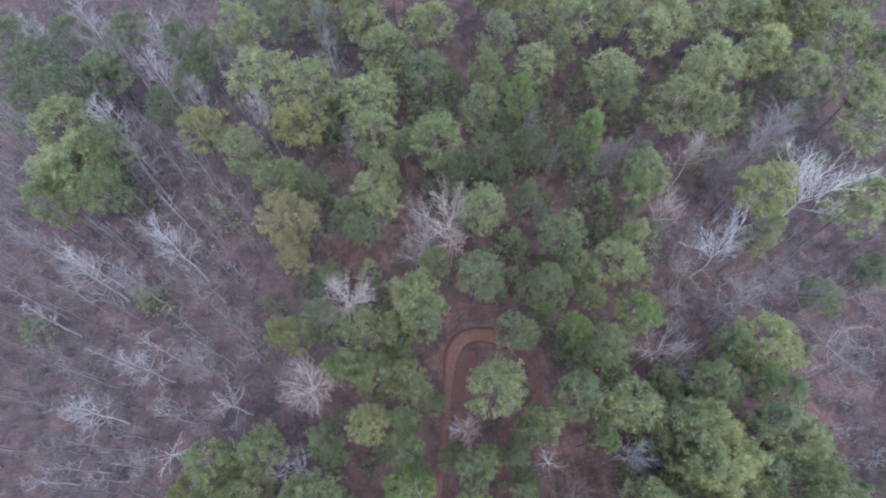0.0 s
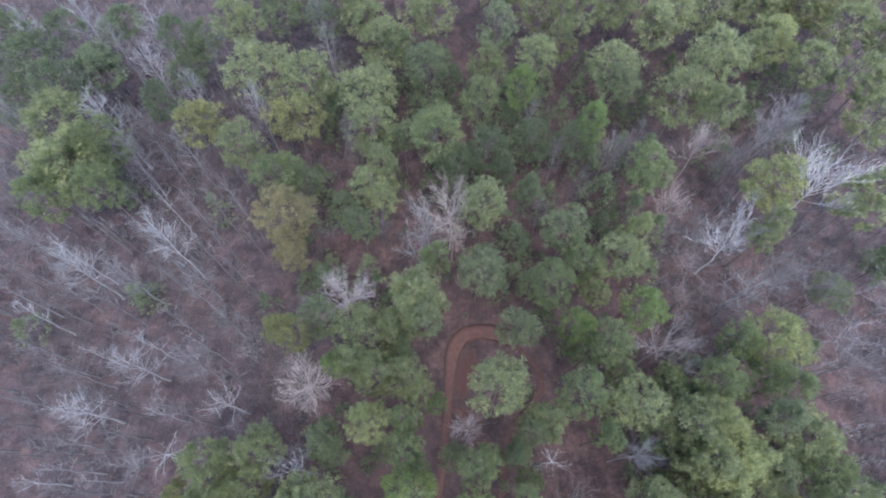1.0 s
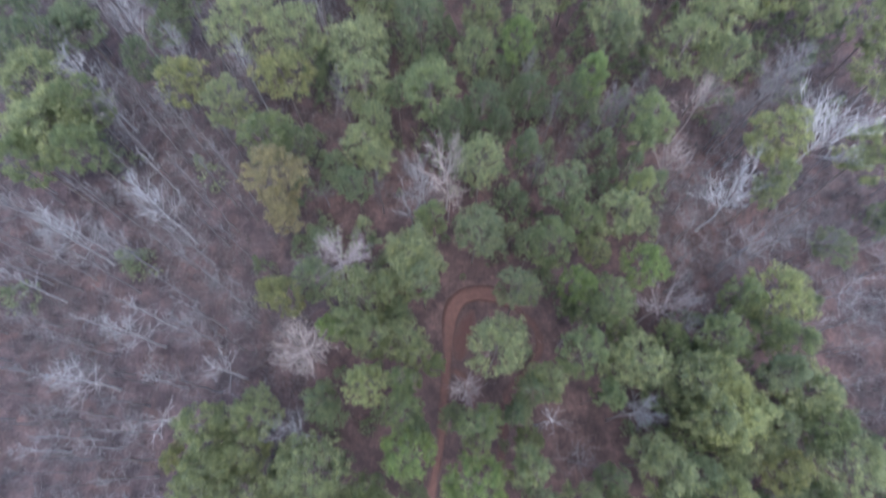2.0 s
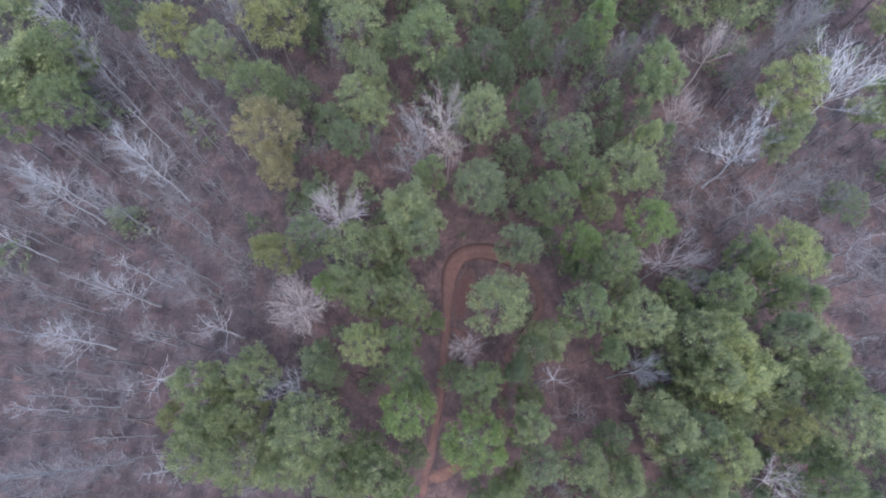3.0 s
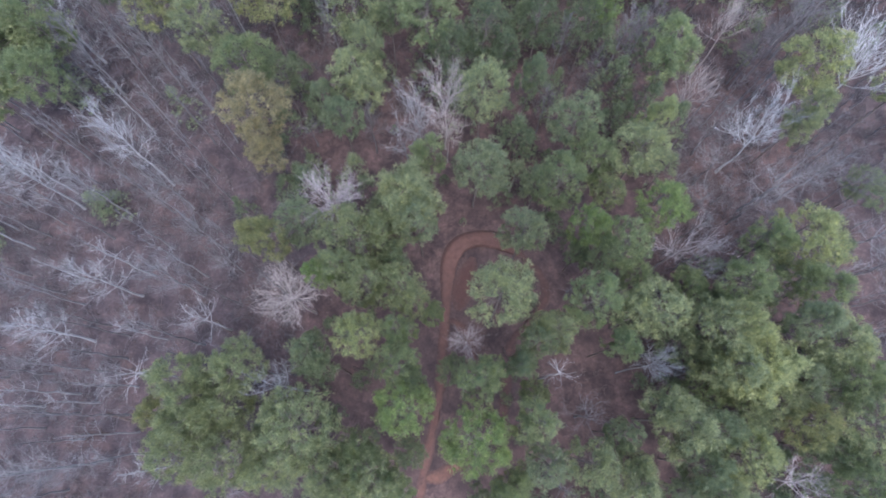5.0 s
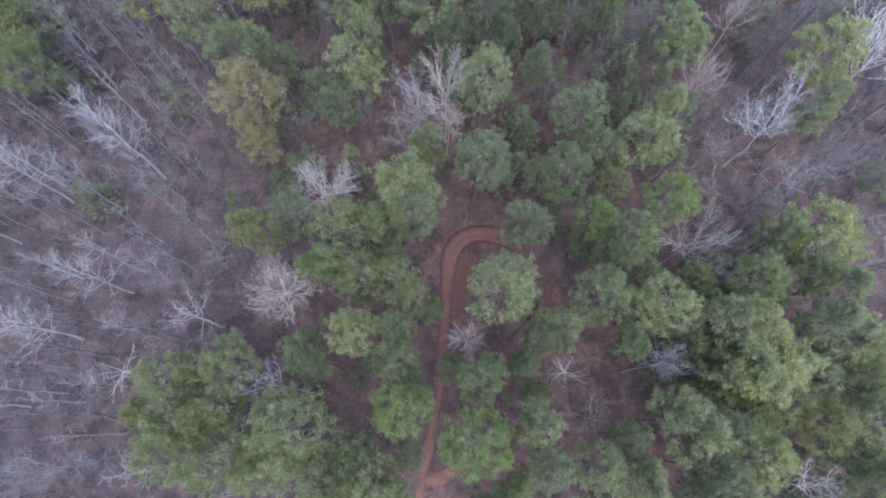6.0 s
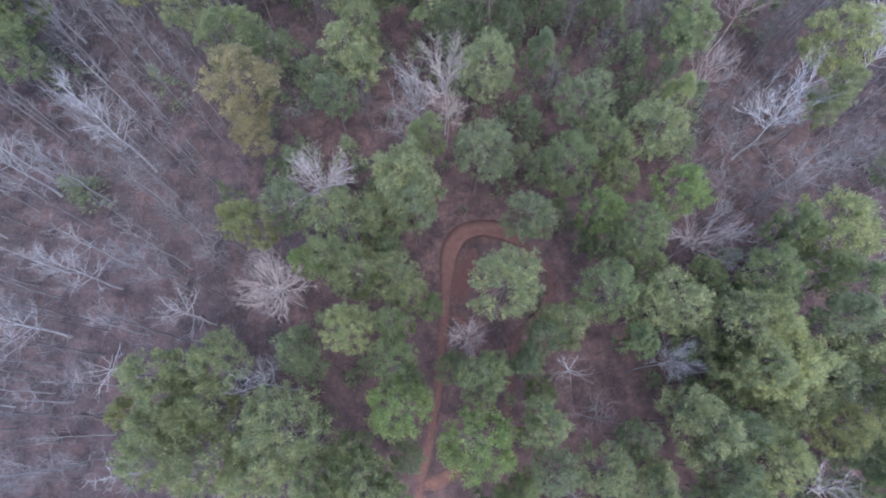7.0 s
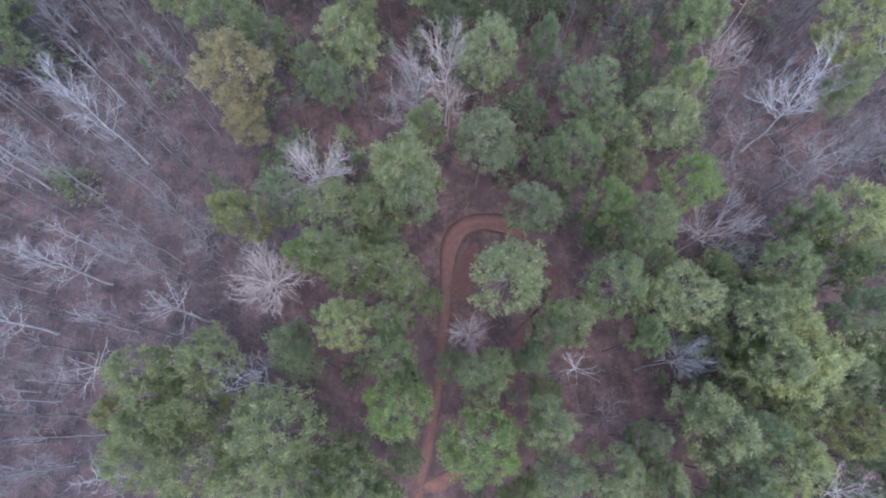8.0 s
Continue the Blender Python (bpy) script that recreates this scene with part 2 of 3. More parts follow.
# ------------------------------------------------------------------ pines
def pine_meshes(seed, base=0.55, lumps=235, blades=42, puff=1.0, heads=((0, 0, 1.0, 1.0),), cone=False):
    """Trunk with limbs, and needle crown, of a pine 20 m high with a crown of 4 m radius: heads are (x, y, height, width) of its domes."""
    rng = random.Random(seed)
    tv, tf, nv, nf = [], [], [], []
    bend = Vector((rng.uniform(-0.5, 0.5), rng.uniform(-0.5, 0.5), 0))
    axis = lambda z: bend * math.sin(z / 20 * 2.2) * (z / 20) + Vector((0, 0, z))
    tube(tv, tf, [axis(z) for z in (-0.4, 0.5, 4, 8, 12, 16, 19.0)], [0.26, 0.19, 0.16, 0.14, 0.11, 0.07, 0.03], 8)
    wide = (46 / blades) ** 0.4

    def lump(c, s, out):
        """A clump of needle tufts round a dense heart."""
        k = len(nv)
        for d in ((1, 0, 0), (-1, 0, 0), (0, 1, 0), (0, -1, 0), (0, 0, 1), (0, 0, -1)):
            nv.append(c + Vector(d) * s * rng.uniform(0.25, 0.52))
        for a, b in ((0, 2), (2, 1), (1, 3), (3, 0)):
            nf.extend(((k + a, k + b, k + 4), (k + b, k + a, k + 5)))
        for _ in range(blades):
            n = (Vector((rng.gauss(0, 0.8), rng.gauss(0, 0.8), rng.gauss(0, 0.8))) + out).normalized()
            o = c + Vector((n.x, n.y, n.z * 0.85)) * s * rng.uniform(0.4, 1.1)
            w = (n * 0.8 + Vector((rng.gauss(0, 0.5), rng.gauss(0, 0.5), rng.gauss(0.25, 0.5)))).normalized()
            side = w.cross(Vector((rng.gauss(0, 1), rng.gauss(0, 1), rng.gauss(0, 1)))).normalized() * rng.uniform(0.032, 0.060) * wide
            k = len(nv)
            nv.extend((o - side, o + side, o + w * rng.uniform(0.22, 0.46) * wide))
            nf.append((k, k + 1, k + 2))

    area = sum(h[3] ** 2 for h in heads)
    for hx, hy, hz, hw in heads:
        big, z1 = 4.4 * hw, 20 * hz - 0.5
        z0 = max(20 * base, z1 - 11 * hw ** 0.5) if not cone else 20 * base
        if cone:
            shape = lambda h: (1 - h) ** 0.8 + 0.05
        else:
            shape = lambda h: math.sqrt(max(0.0, 1 - ((h - 0.36) / 0.64) ** 2)) if h > 0.36 else 0.45 + 0.55 * math.sin(math.pi / 2 * h / 0.36)
        count = int(lumps * hw * hw / area)
        boughs = []
        for k in range(max(9, count // 6)):
            h = rng.random()
            while rng.random() > shape(h) + 0.12:
                h = rng.random()
            boughs.append((k * 2.4 + rng.uniform(-0.5, 0.5), h, rng.uniform(0.90, 1.14)))
        boughs.append(None)
        for k in range(count + 20):
            bough = boughs[k % len(boughs)] if k < count else None
            s = rng.uniform(0.34, 0.72) * (0.8 + 0.2 * hw) * puff
            if bough:
                a, h, reach = bough
                a, h = a + rng.gauss(0, 0.28), min(1.0, max(0.0, h + rng.gauss(0, 0.08)))
                r = max(0.0, big * shape(h) * reach * (0.46 + 0.54 * rng.random() ** 0.6) - 0.2 * s)
            else:
                a, h = rng.uniform(0, 6.28), rng.uniform(0.78, 1.0)
                r = big * shape(h) * rng.uniform(0.0, 0.85)
            z = z0 + (z1 - z0) * h + rng.uniform(-0.2, 0.2) + 0.10 * r
            o = axis(z) + Vector((hx, hy, 0))
            d = Vector((math.cos(a), math.sin(a), 0))
            c = o + d * r
            lump(c, s, d * (0.9 - 0.6 * h) + Vector((0, 0, 0.35 + 0.6 * h)))
            if k % 4 == 0:
                root = axis(max(20 * base - 1.0, z - 0.35 * r - 0.4))
                tube(tv, tf, [root, root.lerp(c, 0.55) + Vector((0, 0, 0.1 * r)), c], [0.05, 0.034, 0.014], 3)
    return mesh("pine_trunk", tv, tf, PINE_BARK, True), mesh("pine_crown", nv, nf, NEEDLES)


PAIR = ((-0.9, 0.3, 1.0, 0.80), (1.7, -0.6, 0.93, 0.62))
TRIO = ((0.3, 0.9, 1.0, 0.70), (-1.6, -0.9, 0.94, 0.60), (1.6, -1.3, 0.88, 0.56))
MANY = ((0.2, 0.3, 1.0, 0.60), (-2.0, 0.6, 0.95, 0.50), (1.2, 2.0, 0.93, 0.50), (1.9, -1.0, 0.96, 0.52), (-0.6, -2.1, 0.90, 0.50))
TREES_AT = []
PINES = [pine_meshes(11, 0.54), pine_meshes(12, 0.50, 245), pine_meshes(13, 0.56, heads=PAIR), pine_meshes(14, 0.54, 250, heads=TRIO),
         pine_meshes(15, 0.58, 220), pine_meshes(16, 0.52, 240, heads=PAIR)]
BROAD_PINES = [pine_meshes(26, 0.52, 330, heads=MANY), pine_meshes(27, 0.54, 320, heads=TRIO)]
FAR_PINES = [pine_meshes(11, 0.54, 215, 22), pine_meshes(13, 0.58, 215, 22, heads=PAIR), pine_meshes(14, 0.54, 220, 22), pine_meshes(15, 0.6, 205, 22)]
YOUNG = [pine_meshes(17, 0.2, 84, 16, 1.35, cone=True), pine_meshes(18, 0.25, 76, 16, 1.35, cone=True), pine_meshes(19, 0.15, 88, 16, 1.35, cone=True)]
TINTS = {
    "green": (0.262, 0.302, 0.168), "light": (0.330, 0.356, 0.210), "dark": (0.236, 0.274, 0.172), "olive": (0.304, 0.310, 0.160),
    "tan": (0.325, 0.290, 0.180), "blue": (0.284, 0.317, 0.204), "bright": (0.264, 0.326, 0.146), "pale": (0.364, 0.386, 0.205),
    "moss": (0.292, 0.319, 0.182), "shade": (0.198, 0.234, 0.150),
}
WORDS = {
    "green": "green pine with a rounded needle crown", "light": "pine with a light green tufted crown",
    "dark": "dark green pine among taller trees", "olive": "olive green pine with an uneven crown",
    "tan": "yellowish brown pine with a thinning crown", "blue": "grey-green pine with a dense crown",
    "moss": "mossy green pine with a soft crown", "shade": "dark green pine deep in the shade",
    "pale": "pine with a pale yellowish green crown", "bright": "fresh bright green pine with rounded crown",
}


def where(x, y):
    """What the tree stands in or beside, for its label."""
    if any((x - a) ** 2 + (y - b) ** 2 < 25 for a, b in TRAIL_LINE):
        return " beside the clay trail"
    return " in the leafless wood" if x < -30 else ""


def pine(x, y, top, radius, tint="green", form=0, young=False):
    kinds = YOUNG if young else FAR_PINES if y > 52 else BROAD_PINES if radius > 4.3 else PINES
    kind = kinds[form % len(kinds)]
    rng = random.Random(int(x * 131 + y * 17))
    ob = new("pine_tree" if not young else "young_pine")
    ob.location = (x, y, height(x, y))
    ob.rotation_euler.z = rng.uniform(0, 6.28)
    ob.scale = (radius / 4.0, radius / 4.0, top / 20.0)
    words = ("large " if radius > 4.6 else "slim " if radius < 3.0 else "") + WORDS[tint] if not young else "low dark green young pine"
    tagged(ob, words + where(x, y), "tree", "pines of the wood" if not young else "young pines")
    TREES_AT.append((x, y))
    j = rng.uniform(0.9, 1.1)
    trunk = part("trunk", kind[0], ob, "grey-brown scaly trunk")
    crown = part("crown", kind[1], ob)
    trunk.color = (0.19, 0.16, 0.148, 1)
    crown.color = (*(c * j for c in TINTS[tint]), 1)
    return ob


# ------------------------------------------------------------------ bare trees
FORK = {"open": 0.72, "round": 0.70, "broom": 0.62, "tall": 0.92, "snag": 0.93, "small": 0.7, "pole": 0.93}
FIRST = {"open": 0.45, "round": 0.58, "broom": 0.44, "tall": 0.34, "snag": 0.8, "small": 0.3, "pole": 0.5}
COUNT = {"open": 10, "round": 22, "broom": 12, "tall": 19, "snag": 11, "small": 10, "pole": 9}
FORKS = {"open": (5, 4, 2), "round": (8, 5, 3), "broom": (7, 5, 2), "tall": (7, 5, 2), "snag": (2, 1, 0), "small": (6, 5, 2), "pole": (5, 3, 0)}
REACH = {"open": 4.6, "round": 3.6, "broom": 5.4, "tall": 3.6, "snag": 3.6, "small": 3.6, "pole": 2.8}
GIRTH = {"open": 0.050, "round": 0.036, "broom": 0.040, "tall": 0.037, "snag": 0.042, "small": 0.045, "pole": 0.045}


ALONG = {"round": 0.90, "tall": 0.85, "broom": 1.0}
ACROSS = {"round": 0.62, "broom": 0.64}
RISE = {"open": (0.15, 1.0), "round": (0.05, 1.0), "snag": (0.1, 0.45), "broom": (0.60, 1.25), "tall": (0.54, 0.88), "small": (0.54, 0.88), "pole": (0.54, 0.88)}


def bare_meshes(seed, shape):
    """Trunk, each limb, and the twigs of a leafless tree 18 m high with a crown of 4 m radius."""
    rng = random.Random(seed)
    tv, tf, wv, wf, limbs = [], [], [], [], []
    lean = Vector((rng.uniform(-0.6, 0.6), rng.uniform(-0.6, 0.6), 0))
    fork, first = FORK[shape] * 18, FIRST[shape] * 18
    axis = lambda z: lean * (z / 18) ** 2 + Vector((0.12 * math.sin(z * 0.9), 0.12 * math.cos(z * 0.7), z))
    zs = [-0.4, 0.6] + [fork * k / 6 for k in range(1, 7)]
    tube(tv, tf, [axis(z) for z in zs], [0.26, 0.19] + [0.175 - 0.125 * k / 6 for k in range(1, 7)], 7)

    def grow(lv, lf, o, d, length, r, level):
        n = (4, 3, 2, 1)[level]
        pts, p, dd = [o], o, d.copy()
        for k in range(n):
            crook = {"snag": 0.7, "round": 0.85, "open": 1.7, "broom": 1.3}.get(shape, 1.0)
            dd = (dd + crook * Vector((rng.gauss(0, 0.10), rng.gauss(0, 0.10), rng.gauss(0.05, 0.08)))).normalized()
            p = p + dd * length / n
            pts.append(p)
        fine = level >= 2 and shape != "snag"
        if fine:
            spike(wv, wf, pts[0], pts[-1], r)
        else:
            tube(lv, lf, pts, [r * (1 - 0.18 * k) for k in range(n + 1)], 4 if level == 0 else 3)
        if level >= (2 if shape in ("snag", "pole") else 3):
            return
        count = FORKS[shape][level]
        for k in range(count):
            u = 0.22 + 0.78 * (k + rng.random() * 0.7) / count
            at = min(n - 1, int(u * n))
            q = pts[at].lerp(pts[at + 1], u * n - at)
            turn = Vector((rng.gauss(0, 1), rng.gauss(0, 1), rng.gauss(0.25, 0.7))).normalized()
            grow(lv, lf, q, (dd * ALONG.get(shape, 0.62) + turn * ACROSS.get(shape, 0.74)).normalized(), length * rng.uniform(0.36, 0.64), max({"round": 0.013, "broom": 0.015}.get(shape, 0.010), r * 0.6), level + 1)

    for k in range(COUNT[shape]):
        f = (k + rng.random() * 0.6) / COUNT[shape]
        a = k * 2.4 + rng.uniform(-0.6, 0.6)
        low, high = RISE[shape]
        up = math.tan(min(1.45, low + (high - low) * f))
        d = Vector((math.cos(a), math.sin(a), up)).normalized()
        length = REACH[shape] * rng.uniform(0.8, 1.15) * (1.1 - 0.5 * f if shape in ("tall", "pole") else 1)
        lv, lf = ([], []) if shape != "pole" else (tv, tf)
        grow(lv, lf, axis(first + (fork - first) * f), d, length, GIRTH[shape], 0)
        if shape != "pole":
            limbs.append(mesh("bare_limb", lv, lf, BARK))
    if shape in ("tall", "pole"):
        grow(tv, tf, axis(fork), Vector((0, 0, 1)), 2.2, 0.05, 0)
    return mesh("bare_trunk", tv, tf, BARK, True), limbs, mesh("bare_crown", wv, wf, BARK) if wv else None


BARE = {shape: [bare_meshes(s, shape) for s in seeds] for shape, seeds in
        (("round", (21, 22, 23)), ("broom", (71, 72, 73)), ("open", (81, 82, 83)), ("tall", (31, 32, 33)), ("snag", (41, 42)), ("small", (51, 52, 53)), ("pole", (61, 62, 63, 64)))}
BARKS = {"bleached": (0.52, 0.51, 0.52), "white": (0.380, 0.374, 0.382), "grey": (0.246, 0.238, 0.244), "dim": (0.200, 0.186, 0.190), "tan": (0.44, 0.385, 0.365), "pink": (0.43, 0.385, 0.392)}
BARE_WORDS = {"bleached": "tall leafless tree with bleached white twigs", "white": "leafless tree with pale whitish limbs", "grey": "leafless grey tree with thin spreading limbs",
              "dim": "thin leafless tree with dull brown-grey twigs", "tan": "leafless tree with a broad tan twig crown",
              "pink": "leafless tree with a pinkish grey twig crown"}


def bare(x, y, top, radius, tint="grey", shape="round", form=0):
    kinds = BARE[shape]
    trunk, limbs, twigs = kinds[form % len(kinds)]
    rng = random.Random(int(x * 71 + y * 29))
    ob = new("bare_tree" if shape != "snag" else "dead_tree")
    ob.location = (x, y, height(x, y))
    ob.rotation_euler.z = rng.uniform(0, 6.28)
    ob.scale = (radius / 4.0, radius / 4.0, top / 18.0)
    words = BARE_WORDS[tint] if shape != "snag" else "dead standing tree with broken bleached limbs"
    tagged(ob, words + where(x, y), "tree",
           "bare trees of the wood" if shape != "pole" else "thin bare trees of the wood")
    if shape != "pole":
        TREES_AT.append((x, y))
    j = rng.uniform(0.85, 1.12)
    col = (*(c * j for c in BARKS[tint]), 1)
    for name, me in [("trunk", trunk)] + [("limb", me) for me in limbs] + ([("crown", twigs)] if twigs else []):
        part(name, me, ob).color = col if name != "crown" else (*(c * (0.95 if shape in ("open", "round", "broom", "pole") else 0.8) for c in col[:3]), 1)
    return ob


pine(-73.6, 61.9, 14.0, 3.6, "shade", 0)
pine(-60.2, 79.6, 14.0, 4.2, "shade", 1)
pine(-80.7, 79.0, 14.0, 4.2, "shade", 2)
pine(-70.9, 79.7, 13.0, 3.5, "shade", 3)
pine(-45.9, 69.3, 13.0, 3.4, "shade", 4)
pine(-48.2, 29.6, 7.0, 2.5, "dark", 5, True)
pine(-47.1, 29.7, 6.0, 2.5, "dark", 0, True)
pine(-63.8, 24.0, 7.0, 2.7, "dark", 1, True)
pine(-60.1, 53.7, 19.7, 5.2, "moss", 2)
pine(-57.2, 46.9, 20.1, 6.5, "moss", 3)
pine(-50.4, 41.3, 20.3, 3.1, "green", 4)
pine(-58.5, 41.0, 20.8, 3.6, "green", 5)
pine(-52.8, 50.0, 20.1, 3.6, "green", 0)
pine(-35.4, 75.1, 20.7, 4.2, "light", 1)
pine(-30.2, 82.0, 15.1, 4.2, "dark", 2)
pine(-30.9, 63.9, 19.1, 5.3, "light", 3)
pine(-22.0, 63.0, 20.8, 4.0, "moss", 4)
pine(-38.1, 53.8, 19.8, 3.6, "olive", 5)
pine(-31.1, 49.4, 20.7, 3.2, "light", 0)
pine(-24.4, 56.1, 17.9, 4.4, "olive", 1)
pine(-24.9, 44.7, 19.1, 3.9, "green", 2)
pine(-12.4, 60.1, 18.4, 4.6, "light", 3)
pine(-11.4, 53.0, 19.4, 3.6, "moss", 4)
pine(-13.6, 75.9, 19.5, 3.8, "light", 5)
pine(-10.6, 72.1, 17.5, 4.1, "moss", 0)
pine(-3.0, 78.0, 18.3, 4.4, "light", 1)
pine(-8.7, 72.9, 16.0, 3.2, "dark", 2)
pine(-2.9, 66.0, 18.2, 3.5, "dark", 3)
pine(-0.9, 51.2, 20.2, 4.1, "green", 4)
pine(-6.7, 53.6, 15.6, 2.6, "dark", 5)
pine(9.0, 73.3, 20.3, 3.0, "blue", 0)
pine(7.6, 66.2, 18.0, 3.4, "moss", 1)
pine(16.5, 78.5, 19.7, 3.5, "moss", 2)
pine(15.5, 67.5, 17.9, 3.3, "light", 3)
pine(20.3, 72.2, 17.5, 2.6, "moss", 4)
pine(22.8, 77.0, 20.5, 3.8, "light", 5)
pine(29.0, 66.3, 18.2, 4.2, "light", 0)
pine(28.7, 62.2, 18.3, 3.1, "blue", 1)
pine(5.5, 57.3, 20.9, 2.9, "moss", 2)
pine(12.3, 59.7, 20.6, 2.4, "bright", 3)
pine(14.3, 52.7, 16.0, 2.8, "shade", 4)
pine(23.0, 53.1, 20.9, 2.5, "bright", 5)
pine(21.3, 52.1, 16.9, 2.3, "dark", 0)
pine(36.5, 74.9, 19.9, 4.1, "light", 1)
pine(40.6, 78.9, 18.2, 4.2, "light", 2)
pine(44.4, 65.6, 20.8, 4.4, "light", 3)
pine(38.0, 58.5, 19.9, 4.3, "moss", 4)
pine(43.2, 56.2, 20.9, 3.1, "light", 5)
pine(41.7, 62.8, 20.6, 3.1, "light", 0)
pine(57.2, 72.4, 18.5, 4.1, "pale", 1)
pine(69.9, 74.2, 18.8, 4.6, "moss", 2)
pine(61.5, 66.6, 18.1, 3.5, "light", 3)
pine(53.4, 70.4, 18.0, 3.2, "moss", 4)
pine(54.9, 80.7, 17.7, 4.1, "light", 5)
pine(65.8, 80.5, 18.6, 3.7, "olive", 0)
pine(69.5, 62.2, 19.6, 3.8, "light", 1)
pine(70.1, 55.7, 17.5, 4.7, "light", 2)
pine(62.7, 40.6, 19.9, 4.1, "light", 3)
pine(49.7, 43.6, 18.7, 4.3, "pale", 0)
pine(47.4, 35.6, 18.6, 2.8, "light", 5)
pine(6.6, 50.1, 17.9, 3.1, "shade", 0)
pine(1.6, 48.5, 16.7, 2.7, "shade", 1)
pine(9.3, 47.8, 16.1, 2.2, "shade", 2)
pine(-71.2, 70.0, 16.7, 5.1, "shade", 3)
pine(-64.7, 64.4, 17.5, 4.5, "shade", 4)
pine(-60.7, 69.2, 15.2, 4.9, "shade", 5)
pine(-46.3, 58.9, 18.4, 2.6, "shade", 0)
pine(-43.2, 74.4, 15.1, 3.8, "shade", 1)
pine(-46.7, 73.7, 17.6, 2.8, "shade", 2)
pine(29.4, 78.4, 20.5, 3.7, "light", 3)
pine(47.7, 80.2, 17.6, 3.8, "light", 4)
pine(74.6, 70.3, 20.3, 3.5, "moss", 5)
pine(-21.4, 79.5, 16.3, 3.3, "dark", 0)
pine(-56.3, 49.3, 10.0, 2.6, "dark", 1, True)
pine(-51.9, 46.2, 10.0, 2.6, "dark", 2, True)
pine(-37.6, 43.8, 10.0, 2.2, "dark", 3, True)
pine(-23.7, 37.3, 19.5, 4.1, "tan", 4)
pine(-22.3, 33.2, 17.5, 3.0, "tan", 5)
pine(-21.6, 45.2, 15.2, 2.5, "dark", 0)
pine(-15.2, 40.7, 15.6, 1.8, "dark", 1)
pine(-12.6, 36.9, 18.3, 2.5, "dark", 2)
pine(-10.3, 43.2, 18.2, 4.0, "light", 3)
pine(-9.5, 45.6, 20.1, 2.0, "light", 4)
pine(-20.9, 20.1, 20.8, 2.8, "olive", 5)
pine(-17.1, 22.5, 18.3, 2.7, "dark", 0)
pine(-10.8, 19.9, 18.7, 3.9, "moss", 1)
pine(-6.9, 21.3, 18.7, 2.5, "moss", 2)
pine(-14.3, 16.0, 19.3, 1.9, "bright", 3)
pine(-3.5, 25.4, 20.2, 4.4, "light", 4)
pine(-1.6, 31.4, 17.9, 2.3, "green", 5)
pine(-2.7, 21.9, 20.1, 2.3, "blue", 0)
pine(-26.8, 27.4, 10.0, 1.7, "dark", 1, True)
pine(5.7, 39.0, 21.2, 2.8, "light", 1)
pine(12.4, 42.7, 18.0, 2.0, "dark", 3)
pine(4.8, 29.4, 17.6, 3.4, "blue", 4)
pine(18.3, 37.2, 15.3, 3.6, "dark", 0)
pine(15.0, 27.3, 18.7, 2.9, "green", 1)
pine(25.2, 30.9, 19.6, 3.4, "light", 2)
pine(27.1, 34.9, 20.7, 2.1, "pale", 3)
pine(26.5, 23.1, 18.7, 2.8, "bright", 4)
pine(17.5, 20.8, 20.7, 2.3, "bright", 5)
pine(21.6, 18.7, 19.4, 2.7, "green", 0)
pine(19.9, 18.3, 16.1, 2.1, "dark", 1)
pine(10.1, 20.8, 18.6, 2.8, "blue", 2)
pine(31.5, 46.1, 18.1, 4.0, "green", 3)
pine(43.7, 19.1, 17.8, 3.9, "pale", 4)
pine(39.8, 19.3, 18.0, 2.5, "green", 5)
pine(-9.1, 14.8, 19.9, 2.8, "moss", 0)
pine(-11.6, 15.9, 21.0, 2.2, "moss", 1)
pine(-4.5, 13.5, 18.1, 3.1, "moss", 2)
pine(-6.2, 18.3, 15.2, 2.4, "dark", 3)
pine(-9.4, 8.1, 21.0, 2.5, "pale", 4)
pine(-15.0, 6.4, 16.9, 2.9, "dark", 5)
pine(-5.1, 5.4, 18.9, 2.4, "green", 0)
pine(-4.6, 0.8, 18.3, 2.9, "bright", 1)
pine(-3.5, 3.8, 17.1, 1.6, "dark", 2)
pine(-27.9, 3.9, 20.4, 3.5, "moss", 3)
pine(-22.3, 5.3, 19.1, 2.8, "moss", 4)
pine(-27.4, -0.3, 19.0, 3.6, "moss", 5)
pine(-24.2, -4.0, 17.7, 3.6, "moss", 0)
pine(-15.7, -1.4, 20.7, 4.0, "moss", 1)
pine(-9.2, -4.8, 17.6, 3.2, "green", 2)
pine(-5.0, 8.8, 19.2, 2.2, "green", 3)
pine(6.8, 12.5, 20.4, 3.6, "light", 4)
pine(12.6, 9.0, 18.0, 2.7, "light", 5)
pine(10.9, 7.8, 17.6, 2.0, "dark", 0)
pine(17.3, 12.0, 20.8, 2.7, "green", 1)
pine(23.3, 11.0, 19.7, 3.6, "light", 2)
pine(19.9, 7.1, 20.3, 2.0, "green", 3)
pine(35.7, 14.3, 17.9, 2.9, "green", 4)
pine(43.3, 13.4, 19.0, 3.3, "green", 5)
pine(30.6, 8.6, 20.0, 3.1, "light", 0)
pine(33.0, 9.2, 20.5, 2.5, "pale", 1)
pine(35.6, 4.3, 18.5, 5.0, "pale", 2)
pine(42.0, 3.2, 15.0, 3.0, "blue", 3)
pine(46.8, 3.4, 16.0, 3.2, "green", 4)
pine(38.6, 0.6, 14.0, 2.8, "light", 0)
pine(31.4, 4.4, 19.8, 3.2, "light", 3)
pine(40.6, 8.8, 21.0, 2.0, "blue", 4)
